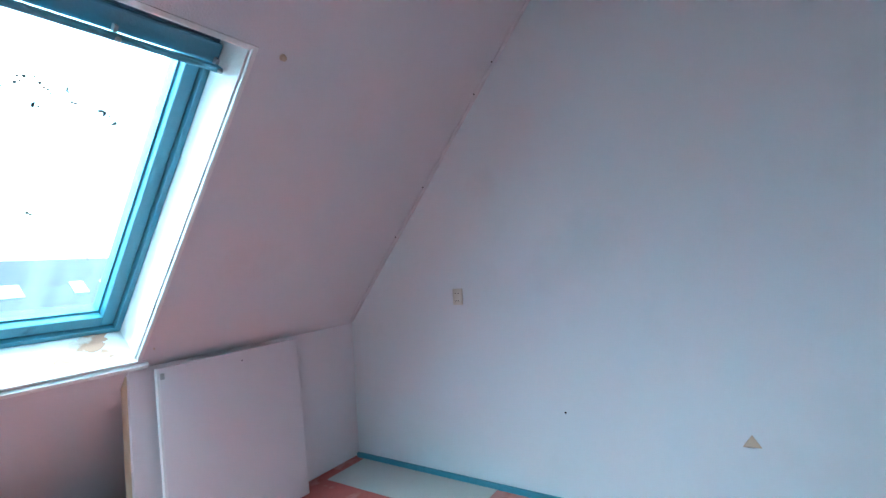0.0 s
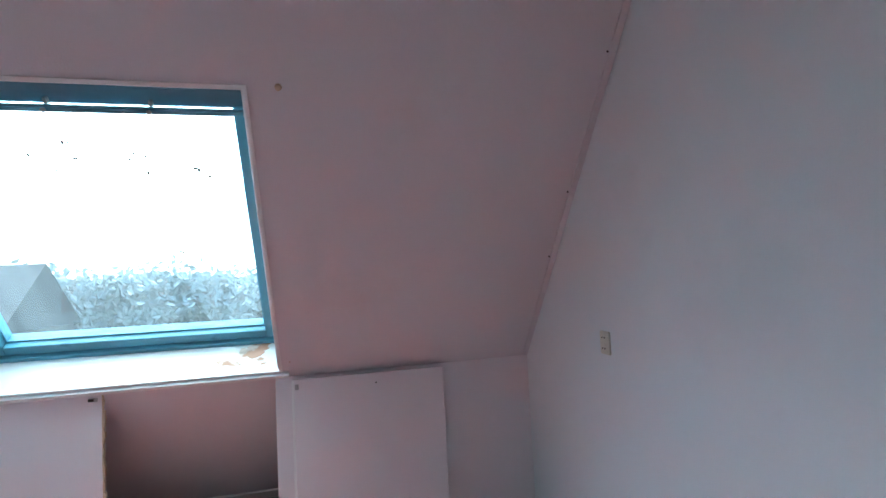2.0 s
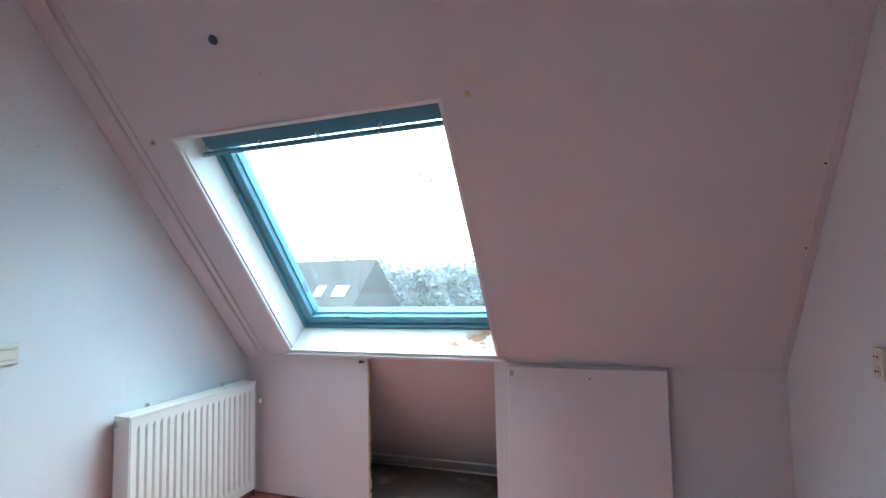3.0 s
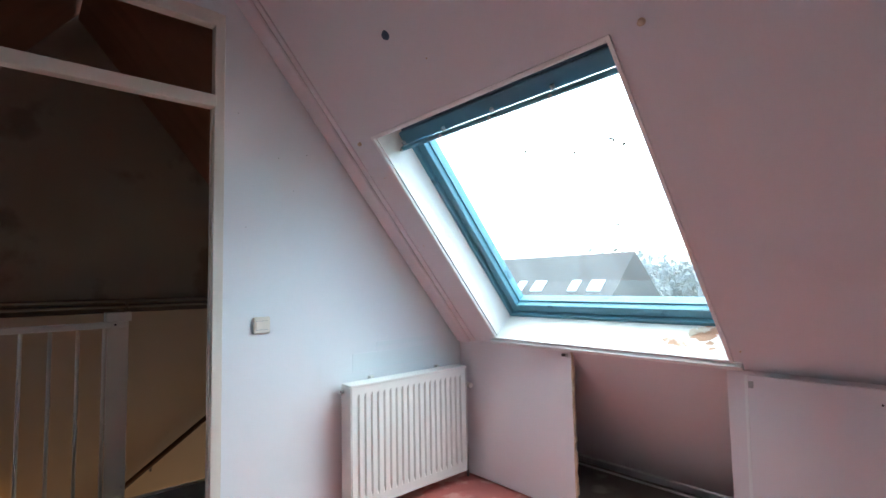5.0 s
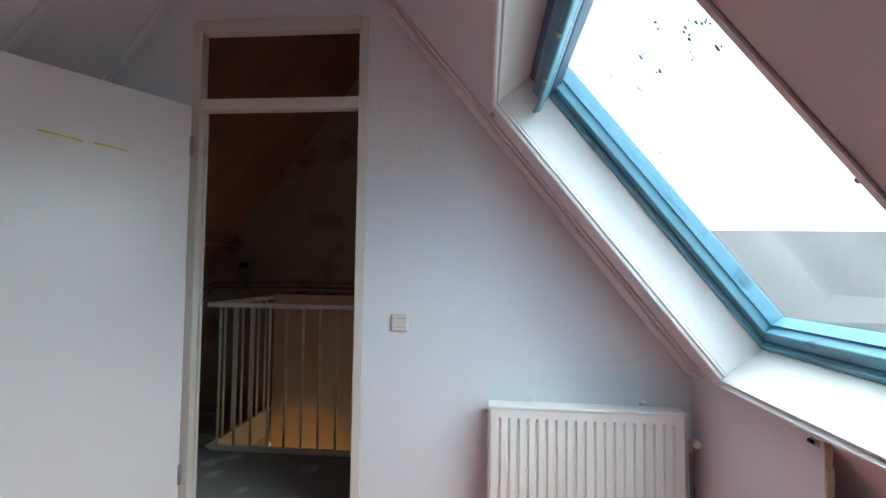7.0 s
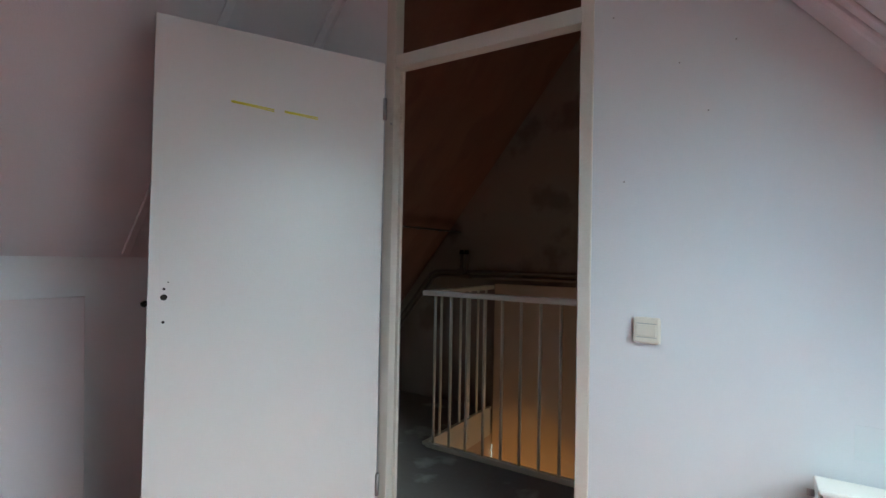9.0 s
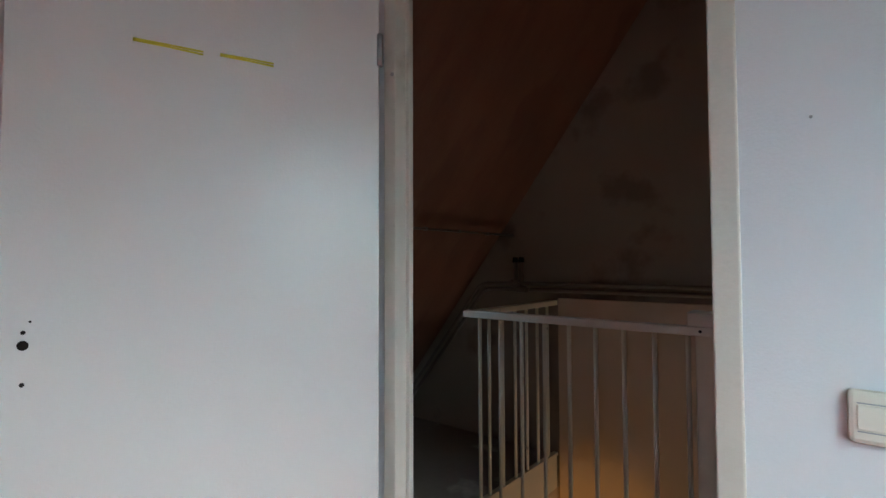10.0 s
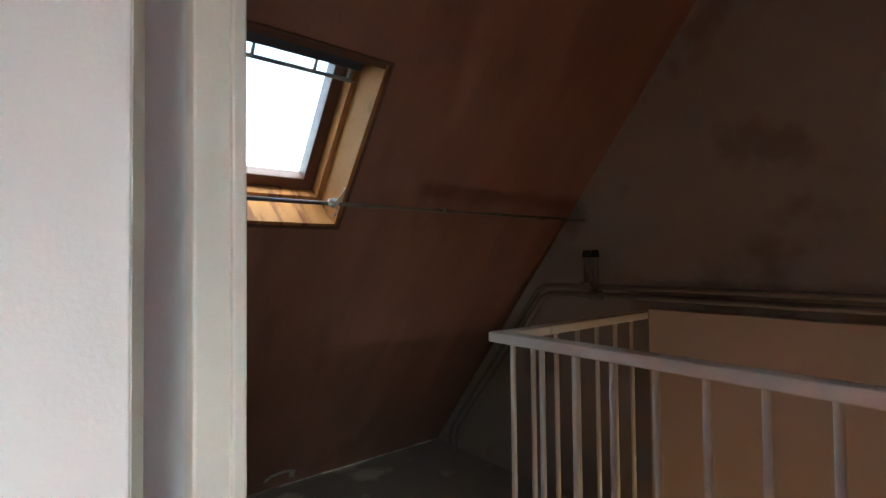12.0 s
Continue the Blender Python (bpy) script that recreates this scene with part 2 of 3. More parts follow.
# ---------- walls ----------
pent = [(-4.65, -0.3), (1.0, -0.3), (1.0, F + 0.03), (KY + 0.02, KZ), (RIDGE_Y, RIDGE_Z + 0.25), (-4.6, F - 0.03)]
structure("wall_socket", prism(B(), pent, 0.0, 0.15), M_WALL, "cool white painted wall with small scuffs", "wall")
structure("wall_far", prism(B(), pent, XW - 0.15, XW), M_HWALL, "grey brown bare landing wall with stains", "wall")
OY0, OY1, FZ = -2.36, -1.463, 2.515   # outer bounds of the door frame
bm = B()
z_at = lambda y: KZ + 1.235 * (KY - y)
zr_at = lambda y: (y + 4.42) * 1.29
prism(bm, [(OY1, -0.3), (1.0, -0.3), (1.0, F + 0.03), (KY + 0.02, KZ), (OY1, z_at(OY1) + 0.03)], XH, XD)
prism(bm, [(-4.65, -0.3), (OY0, -0.3), (OY0, zr_at(OY0) + 0.25), (-4.6, F - 0.03)], XH, XD)
prism(bm, [(OY0, FZ), (OY1, FZ), (OY1, z_at(OY1) + 0.03), (RIDGE_Y, RIDGE_Z + 0.25), (OY0, zr_at(OY0) + 0.25)], XH, XD)
structure("wall_door", bm, M_WALL, "cool white painted wall round the doorway", "wall")
structure("wall_rear", box(B(), XD, 0.0, -3.64, -3.56, F, 1.215), M_WALL, "white low wall under the rear slope", "wall")

# low wall under the window slope, with an open bay
bm = B()
box(bm, XD, -2.076, KY, KY + 0.018, F + 0.012, KZ - 0.004)
structure("wall_low_radiator", bm, M_KNEE, "pale lilac painted board wall beside the radiator", "wall")
bm = B()
random.seed(5)
for k in range(34):
    z = F + 0.014 + k * 0.0245
    box(bm, -2.0765, -2.0735 + 0.009 * random.random(), KY - 0.0005 + 0.003 * random.random(), KY + 0.019, z, z + 0.025)
structure("board_edge", bm, M_CHIP, "raw broken edge of the painted board", "trim")
structure("wall_low_corner", box(B(), -1.325, 0.0, KY, KY + 0.018, F + 0.012, KZ - 0.004), M_KNEE, "pale lilac painted board wall in the corner", "wall")
structure("stud", box(B(), -1.328, -1.285, KY + 0.018, KY + 0.07, F, KZ - 0.03, bevel=0.003), M_CHIP, "bare timber stud at the open bay", "trim")

# ---------- roof slopes ----------
RX0, RX1, RS0, RS1 = -2.594, -1.288, 0.036, 1.424     # window reveal


def slope_slabs(m, x0, x1, s0, s1, hole):
    bm = B()
    hx0, hx1, hs0, hs1 = hole
    box(bm, x0, hx0, s0, s1, 0, TH, m)
    box(bm, hx1, x1, s0, s1, 0, TH, m)
    box(bm, hx0, hx1, s0, hs0, 0, TH, m)
    box(bm, hx0, hx1, hs1, s1, 0, TH, m)
    return bm


structure("ceiling_window_slope", slope_slabs(W, XS, 0.15, LOW, SW + 0.2, (RX0, RX1, RS0, RS1)), M_SLOPE, "pinkish grey painted sloping ceiling", "ceiling")
structure("ceiling_rear_slope", box(B(), XS, 0.15, LOWR, SR + 0.2, 0, 0.2, R2), M_SLOPE, "pinkish grey painted rear sloping ceiling", "ceiling")
structure("ceiling_landing_front", box(B(), XW - 0.15, XS, LOW, SW, 0, 0.2, W), M_PLY, "dark brown hardboard landing ceiling", "ceiling")
HX0, HX1, HS0, HS1 = -3.62, -3.08, 1.772, 2.395
structure("ceiling_landing_rear", slope_slabs(R, XW - 0.15, XS, LOWR, SR + 0.06, (HX0, HX1, HS0, HS1)), M_PLY, "stained brown hardboard sloping ceiling", "ceiling")

# outer roof covering
def covering(m, x0, x1, s0, s1, hole):
    bm = B()
    hx0, hx1, hs0, hs1 = hole
    for a, b, c, d in ((x0, hx0, s0, s1), (hx1, x1, s0, s1), (hx0, hx1, s0, hs0), (hx0, hx1, hs1, s1)):
        n = max(1, round((d - c) / 0.33))
        for k in range(n):
            box(bm, a, b, c + (d - c) * k / n, c + (d - c) * (k + 1) / n, TH + 0.002, TH + 0.024 + 0.006 * (k % 2), m)
    return bm


structure("roof_front", covering(W, XW - 0.15, 0.15, LOW, SW + 0.2, (RX0, RX1, RS0, RS1)), M_EXT, "dark red tiled roof over the attic", "roof")
structure("roof_rear", covering(R2, XW - 0.15, 0.15, LOWR, SR + 0.2, (HX0 - 0.05, HX1 + 0.05, HS0 - 0.02, HS1 + 0.16)), M_EXT, "dark red tiled roof over the attic", "roof")

# joints and strips on the slopes
structure("trim_corner_strip", box(B(), -0.03, -0.001, 0.01, SW - 0.05, -0.007, 0.002, W, bevel=0.002), M_SLOPE, "painted strip along the wall and slope joint", "trim")
bm = B()
box(bm, XD + 0.001, XD + 0.150, 0.0, SW - 0.02, -0.010, 0.001, W, bevel=0.004)
box(bm, XD + 0.002, XD + 0.118, 0.0, SW - 0.02, -0.030, -0.006, W, bevel=0.011)
structure("trim_door_wall_strip", bm, M_SLOPE, "painted batten along the door wall joint", "trim")
for x in (-2.885, -2.435):
    structure("trim_rear_batten", box(B(), x - 0.018, x + 0.018, 1.56, SR + 0.05, -0.012, 0.002, R2, bevel=0.003), M_KNEE, "painted joint batten on the rear slope", "trim")

bm = B()
random.seed(21)
for k in range(26):
    x = -3.25 - k * 0.065
    box(bm, x - 0.034, x + 0.034, -0.078, -0.066 + 0.028 * random.random(), -0.004 - 0.006 * random.random(), 0.001, R @ Matrix.Translation((0, 0.03, 0)))
structure("trim_plaster_line", bm, M_BARE, "crumbling pale plaster along the foot of the slope", "trim")

bm = B()
random.seed(31)
for k in range(40):
    a = k / 39 * 3.6
    x, q = -3.78 + 0.075 * math.cos(a) + random.gauss(0, 0.008), 0.075 + 0.05 * math.sin(a) + random.gauss(0, 0.006)
    box(bm, x - 0.008, x + 0.008, q, q + 0.007 + 0.008 * random.random(), -0.003, 0.001, R)
structure("trim_plaster_smear", bm, M_BARE, "dried plaster smear on the brown slope", "trim")

# skirting
bm = B()
box(bm, -0.022, -0.001, -3.56, KY, F, 0.018, bevel=0.004)
structure("baseboard_socket_wall", bm, M_SKIRT, "chipped blue painted skirting board", "baseboard")


# ---------- large roof window ----------
win = tagged(new("window_1"), "blue painted pivot roof window with dirty glass", "window", kind="structure")
LIN = 0.012


def ring(bm, x0, x1, s0, s1, w, d0, d1, m, bevel=0.0):
    """Four members round a rectangle of the slope, w wide inwards."""
    box(bm, x0, x0 + w, s0, s1, d0, d1, m, bevel)
    box(bm, x1 - w, x1, s0, s1, d0, d1, m, bevel)
    box(bm, x0 + w, x1 - w, s0, s0 + w, d0, d1, m, bevel)
    box(bm, x0 + w, x1 - w, s1 - w, s1, d0, d1, m, bevel)
    return bm


part("lining_side", box(B(), RX0, RX0 + LIN, RS0, RS1, -0.006, 0.235, W), M_SILL, win, "white painted side lining")
part("lining_side", box(B(), RX1 - LIN, RX1, RS0, RS1, -0.006, 0.235, W), M_SILL, win, "white painted side lining")
part("lining_top", box(B(), RX0 + LIN, RX1 - LIN, RS1 - LIN, RS1, -0.006, 0.235, W), M_SILL, win)
sill = part("window_sill", box(B(), RX0 + LIN, RX1 - LIN, RS0, RS0 + LIN, -0.006, 0.235, W), M_SILL, win, "white sill with paint flaked off in one corner")
random.seed(4)


def blotch(bm, cx, cd, r, s, m):
    """An uneven flat patch on the sill at height s of the slope."""
    n = 14
    vs = []
    for k in range(n):
        a = 6.2832 * k / n
        q = r * (0.55 + 0.6 * random.random())
        vs.append(bm.verts.new(m @ Vector((cx + q * 1.5 * math.cos(a), s, cd + q * math.sin(a)))))
    bm.faces.new(vs)


bm = B()
for cx, cd, r in ((-1.455, 0.125, 0.035), (-1.44, 0.165, 0.03), (-1.50, 0.14, 0.018), (-1.425, 0.08, 0.012), (-1.56, 0.07, 0.022), (-1.60, 0.085, 0.014), (-1.41, 0.05, 0.008), (-1.53, 0.055, 0.01)):
    blotch(bm, cx + 0.03, cd, r * 1.35, RS0 + LIN + 0.0015, W)
part("flaked_paint", bm, M_FLAKE, sill, "brown bare wood where the paint flaked")
# beaded lining edge inside the opening, and the bottom architrave
for nm, (x0, x1, s0, s1, ux, us) in (("lining_bead_side", (RX0, RX0 + 0.001, RS0, RS1, 1, 0)), ("lining_bead_side", (RX1 - 0.001, RX1, RS0, RS1, -1, 0)), ("lining_bead_top", (RX0 + 0.02, RX1 - 0.02, RS1 - 0.001, RS1, 0, -1))):
    bm = B()
    for near, far, out in ((-0.004, 0.008, 0.016), (0.011, 0.022, 0.022), (0.025, 0.031, 0.017)):
        xs = sorted((x0 if ux > 0 else x1, (x0 if ux > 0 else x1) + ux * out)) if ux else (x0, x1)
        ss = sorted((s1, s1 + us * out)) if us else (s0 + LIN, s1)
        box(bm, xs[0], xs[1], ss[0], ss[1], near, far, W, bevel=0.002)
    part(nm, bm, M_SILL, win, "white painted bead along the lining edge")
x0, x1, s0, s1 = RX0 - 0.03, RX1 + 0.03, RS0 - 0.034, RS0 + 0.004
bm = B()
box(bm, x0, x1, s0, s1, -0.005, 0.001, W, bevel=0.0015)
box(bm, x0, x1, s0 + 0.002, s0 + 0.012, -0.016, -0.002, W, bevel=0.002)
box(bm, x0, x1, s0 + 0.018, s0 + 0.030, -0.022, -0.002, W, bevel=0.002)
part("architrave_bottom", bm, M_TRIM, win)
# fixed frame and sash
part("window_frame", ring(B(), RX0, RX1, RS0, RS1, 0.035, 0.185, 0.30, W, 0.003), M_BLUE, win, "blue painted fixed frame")
sash = part("sash", ring(B(), RX0 + 0.037, RX1 - 0.037, RS0 + 0.037, RS1 - 0.037, 0.05, 0.205, 0.298, W, 0.005), M_BLUE, win, "blue painted sash")
part("sealant", ring(B(), RX0 + 0.083, RX1 - 0.083, RS0 + 0.083, RS1 - 0.083, 0.012, 0.24, 0.29, W), M_BLUE, sash, "blue painted glazing bead")
bm = B()
box(bm, RX0 + 0.014, RX1 - 0.014, RS1 - 0.130, RS1 - 0.013, 0.175, 0.24, W, bevel=0.012)
part("vent_housing", bm, M_BLUED, win, "dark blue ventilation housing")
part("vent_cover", box(B(), RX0 + 0.016, RX1 - 0.016, RS1 - 0.134, RS1 - 0.062, 0.148, 0.174, W, bevel=0.008), M_BLUEM, win, "slate blue rounded ventilation cover")
bm = B()
box(bm, RX0 + 0.016, RX1 - 0.016, RS1 - 0.150, RS1 - 0.128, 0.104, 0.134, W, bevel=0.008)
flap = part("vent_flap_bar", bm, M_BLUE, win, "blue ventilation handle bar")
for x in (RX0 + 0.03, RX0 + 0.34, (RX0 + RX1) / 2, RX1 - 0.34, RX1 - 0.03):
    bm = B()
    box(bm, x - 0.006, x + 0.006, RS1 - 0.140, RS1 - 0.11, 0.130, 0.150, W, bevel=0.002)
    bmesh.ops.create_uvsphere(bm, u_segments=10, v_segments=6, radius=0.009, matrix=W @ Matrix.Translation((x, RS1 - 0.14, 0.102)))
    part("bracket", bm, M_STEEL, flap, "small metal bracket with a knob")
pane = part("pane", box(B(), RX0 + 0.085, RX1 - 0.085, RS0 + 0.085, RS1 - 0.085, 0.254, 0.258, W), M_GLASS, win, "streaked dirty double glazing")
pane.visible_shadow = False
film_bm = B()
q = [film_bm.verts.new(W @ Vector((x, s, 0.2615))) for x, s in ((RX0 + 0.085, RS0 + 0.085), (RX1 - 0.085, RS0 + 0.085), (RX1 - 0.085, RS1 - 0.085), (RX0 + 0.085, RS1 - 0.085))]
film_bm.faces.new(q)
film = part("dirt_film", film_bm, M_FILM, pane, "streaked grey dirt film")
film.visible_shadow = False
bm = B()
random.seed(11)
for x, s, r in ((-1.555, 1.0, 0.012), (-1.535, 0.985, 0.009), (-1.51, 0.966, 0.007), (-1.78, 1.05, 0.007), (-1.71, 1.03, 0.006), (-1.725, 0.985, 0.005), (-1.635, 1.015, 0.004), (-1.68, 0.60, 0.006),
                (-1.975, 1.045, 0.008), (-1.986, 1.098, 0.006), (-1.733, 1.058, 0.005), (-1.838, 1.12, 0.005), (-1.82, 1.01, 0.004), (-2.12, 1.05, 0.005), (-2.05, 0.99, 0.003), (-2.3, 0.86, 0.004),
                (-1.66, 1.05, 0.004), (-1.9, 0.95, 0.003), (-2.2, 1.15, 0.004), (-1.47, 0.40, 0.004), (-2.4, 1.05, 0.005)):
    r = min(0.008, r * 1.35)
    for k in range(4):
        c = W @ Vector((x + 1.6 * r * random.uniform(-1, 1), s + 1.6 * r * random.uniform(-1, 1), 0.252))
        bmesh.ops.create_icosphere(bm, subdivisions=1, radius=r * random.uniform(0.5, 0.9), matrix=Matrix.Translation(c) @ W.to_3x3().to_4x4() @ Matrix.Diagonal((1, 1, 0.25, 1)))
part("dirt_specks", bm, M_DIRT, pane, "dark moss and dirt specks")

# ---------- landing roof window ----------
win2 = tagged(new("window_2"), "small varnished pine roof window on the landing", "window", kind="structure")
part("lining_side", box(B(), HX0, HX0 + 0.014, HS0, HS1, -0.004, 0.22, R), M_WOOD, win2, "orange varnished pine lining")
part("lining_side", box(B(), HX1 - 0.014, HX1, HS0, HS1, -0.004, 0.22, R), M_WOOD, win2)
part("window_sill", box(B(), HX0 + 0.014, HX1 - 0.014, HS0, HS0 + 0.014, -0.004, 0.22, R), M_WOOD, win2)
# top lining takes the dark pine: the shade up there put into its colour
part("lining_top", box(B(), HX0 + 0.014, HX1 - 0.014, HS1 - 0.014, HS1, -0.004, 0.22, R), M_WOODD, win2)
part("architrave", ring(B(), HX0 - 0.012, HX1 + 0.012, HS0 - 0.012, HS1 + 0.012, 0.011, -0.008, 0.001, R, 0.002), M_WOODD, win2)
part("window_frame", ring(B(), HX0 + 0.014, HX1 - 0.014, HS0 + 0.014, HS1 - 0.014, 0.022, 0.15, 0.27, R, 0.002), M_WOOD, win2)
part("sash", ring(B(), HX0 + 0.038, HX1 - 0.038, HS0 + 0.038, HS1 - 0.038, 0.045, 0.20, 0.265, R, 0.003), M_WOODD, win2, "dark weathered pine sash")
part("vent_housing", box(B(), HX0 + 0.02, HX1 - 0.02, HS1 - 0.075, HS1 - 0.015, 0.13, 0.198, R, 0.006), M_BLUED, win2)
bm = B()
box(bm, HX0 + 0.02, HX1 - 0.02, HS1 - 0.125, HS1 - 0.113, 0.15, 0.166, R, 0.003)
for x in (HX0 + 0.045, HX0 + 0.17, HX1 - 0.17, HX1 - 0.045):
    box(bm, x - 0.004, x + 0.004, HS1 - 0.114, HS1 - 0.072, 0.152, 0.164, R)
part("vent_bar", bm, M_RIM, win2)
p2 = part("pane", box(B(), HX0 + 0.075, HX1 - 0.075, HS0 + 0.075, HS1 - 0.075, 0.232, 0.236, R), M_GLASS, win2)
p2.visible_shadow = False

# ---------- doorway ----------
door = tagged(new("door_1"), "cream door frame with an open transom above", "door frame", kind="structure")
DY0, DY1, DZ = -2.297, -1.515, 2.055


def jamb(bm, y0, y1, z0, z1, proud=0.012):
    box(bm, XH - 0.012, XD + proud, y0, y1, z0, z1, bevel=0.004)
    return bm


bm = jamb(B(), OY0, DY0 - 0.015, F, FZ)
box(bm, XH - 0.010, XD - 0.03, DY0 - 0.016, DY0, F, DZ + 0.03, bevel=0.003)
part("jamb", bm, M_CREAM, door)
bm = jamb(B(), DY1 + 0.006, OY1, F, FZ, 0.004)
box(bm, XH - 0.010, XD - 0.03, DY1, DY1 + 0.007, F, DZ + 0.03, bevel=0.003)
part("jamb", bm, M_CREAM, door)
part("head", box(B(), XH - 0.011, XD + 0.011, DY0 - 0.016, DY1 + 0.016, FZ - 0.065, FZ, bevel=0.004), M_CREAM, door)
part("transom", box(B(), XH - 0.009, XD + 0.010, DY0 - 0.014, DY1 + 0.014, DZ, DZ + 0.058, bevel=0.004), M_CREAM, door)
for z in (1.86, 0.3):
    bm = B()
    tube(bm, [(XD + 0.075, DY0 - 0.012, z - 0.045), (XD + 0.075, DY0 - 0.012, z + 0.045)], 0.009)
    part("hinge", bm, M_STEEL, door)
bm = B()
bmesh.ops.create_cone(bm, cap_ends=True, segments=12, radius1=0.006, radius2=0.005, depth=0.004, matrix=pose(XD + 0.014, DY0 - 0.026, 1.815, 0, 90, 0))
part("screw", bm, M_STEEL, door)

# open leaf
leaf = thing("door_leaf", "white flush door standing open, its handle removed", "door", at=(-2.852, -2.31, F + 0.012))
leaf.rotation_euler = (0, 0, radians(-28.8))
LW, LH, LT = 0.829, 2.054, 0.039
bm = B()
box(bm, 0.0, LW, -LT, 0, 0, LH, bevel=0.003)
slab = part("slab", bm, M_DOOR, leaf)
part("edge_strip", box(B(), -0.0015, 0.003, -LT + 0.004, -0.004, 0.003, LH - 0.003), M_CREAM, leaf, "cream painted hinge edge")
for nm, z, r in (("handle_hole", 1.089, 0.0105), ("screw_hole", 1.117, 0.0045), ("key_hole", 1.005, 0.0048), ("screw_hole", 1.140, 0.0025)):
    bm = B()
    bmesh.ops.create_cone(bm, cap_ends=True, segments=20, radius1=r, radius2=r, depth=0.0025, matrix=pose(LW - 0.048 - (0.012 if r < 0.003 else 0), 0.0, z, 90, 0, 0))
    part(nm, bm, M_BLACK, leaf, "dark hole left by the removed handle")
for a, b, za, zb in ((0.277, 0.402, 1.772, 1.781), (0.44, 0.588, 1.777, 1.789)):
    bm = B()
    for k in range(2):
        tube(bm, [(a, 0.0015, za + 0.007 * k), ((a + b) / 2, 0.0015, (za + zb) / 2 + 0.005 * k + 0.001), (b, 0.0015, zb + 0.004 * k)], 0.0024, 6)
    part("tape_line", bm, M_YELLOW, leaf, "yellow tape residue")

# ---------- radiator ----------
rad = thing("radiator", "white ribbed panel radiator under the slope", "radiator", at=(XD, 0, 0))
RY0, RY1, RZ0, RZ1 = -0.861, -0.041, 0.05, 0.69
RXF = 0.124                       # front face, off the wall
bm = B()
n_rib = 19
pitch = (RY1 - RY0 - 0.05) / n_rib
prof = []                         # ribbed front, section along y
y = RY0 + 0.025
prof += [(RY0 + 0.004, 0.0)]
for k in range(n_rib):
    prof += [(y + pitch * 0.20, 0.0), (y + pitch * 0.32, -0.013), (y + pitch * 0.48, -0.013), (y + pitch * 0.60, 0.0)]
    y += pitch
prof += [(RY1 - 0.004, 0.0)]
zs = ((RZ0 + 0.006, 0), (RZ0 + 0.05, 0), (RZ0 + 0.072, 1), (RZ1 - 0.072, 1), (RZ1 - 0.05, 0), (RZ1 - 0.006, 0))
rows = [[bm.verts.new((RXF + d * on, yy, z)) for yy, d in prof] for z, on in zs]
back = [[bm.verts.new((RXF - 0.02, yy, z)) for yy, d in prof] for z in (RZ0 + 0.006, RZ1 - 0.006)]
for a, b in zip(rows, rows[1:]):
    for j in range(len(prof) - 1):
        bm.faces.new((a[j], a[j + 1], b[j + 1], b[j]))
for a, b in ((back[0], rows[0]), (rows[-1], back[1]), (back[1], back[0])):
    for j in range(len(prof) - 1):
        bm.faces.new((a[j], a[j + 1], b[j + 1], b[j]))
for j in (0, len(prof) - 1):
    bm.faces.new([r[j] for r in rows] + [back[1][j], back[0][j]])
part("front_panel", bm, M_RAD, rad)
part("back_panel", box(B(), 0.03, 0.05, RY0 + 0.004, RY1 - 0.004, RZ0 + 0.01, RZ1 - 0.012, bevel=0.004), M_RAD, rad)
bm = B()
for k in range(26):
    yy = RY0 + 0.05 + k * (RY1 - RY0 - 0.1) / 25
    box(bm, 0.05, RXF - 0.02, yy - 0.0008, yy + 0.0008, RZ0 + 0.04, RZ1 - 0.03)
part("fins", bm, M_RAD, rad)
bm = B()
box(bm, 0.028, RXF + 0.004, RY0 - 0.006, RY1 + 0.006, RZ1 - 0.014, RZ1, bevel=0.004)
part("top_grille", bm, M_RAD, rad)
for y0 in (RY0 - 0.006, RY1 + 0.002):
    part("side_cover", box(B(), 0.03, RXF + 0.002, y0, y0 + 0.004, RZ0 + 0.006, RZ1 - 0.014, bevel=0.001), M_RAD, rad)
part("bottom_rim", box(B(), 0.03, RXF + 0.002, RY0, RY1, RZ0, RZ0 + 0.007, bevel=0.002), M_RAD, rad)
for yy in (RY0 + 0.19, RY1 - 0.14):
    part("wall_bracket", box(B(), 0.0, 0.03, yy - 0.012, yy + 0.012, RZ0 + 0.02, RZ1 + 0.012, bevel=0.002), M_RAD, rad)
for z, nm in ((0.56, "valve"), (0.16, "return_pipe")):
    bm = B()
    tube(bm, [(0.07, RY1, z), (0.07, RY1 + 0.035, z), (0.07, RY1 + 0.04, z - 0.02), (0.07, RY1 + 0.042, z - 0.05)], 0.009)
    if nm == "valve":
        bmesh.ops.create_cone(bm, cap_ends=True, segments=16, radius1=0.019, radius2=0.016, depth=0.05, matrix=pose(0.10, RY1 + 0.045, z, 0, 90, 0))
    part(nm, bm, M_PLASTIC if nm == "valve" else M_STEEL, rad)
bm = B()
tube(bm, [(0.07, RY1 + 0.042, 0.515), (0.07, RY1 + 0.045, 0.3), (0.075, RY1 + 0.05, 0.1), (0.075, RY1 + 0.05, F)], 0.0075)
part("supply_pipe", bm, M_PIPE, rad)
bm = B()
tube(bm, [(0.05, RY0 - 0.006, RZ1 - 0.04), (0.05, RY0 - 0.022, RZ1 - 0.04)], 0.009)
part("bleed_plug", bm, M_STEEL, rad)

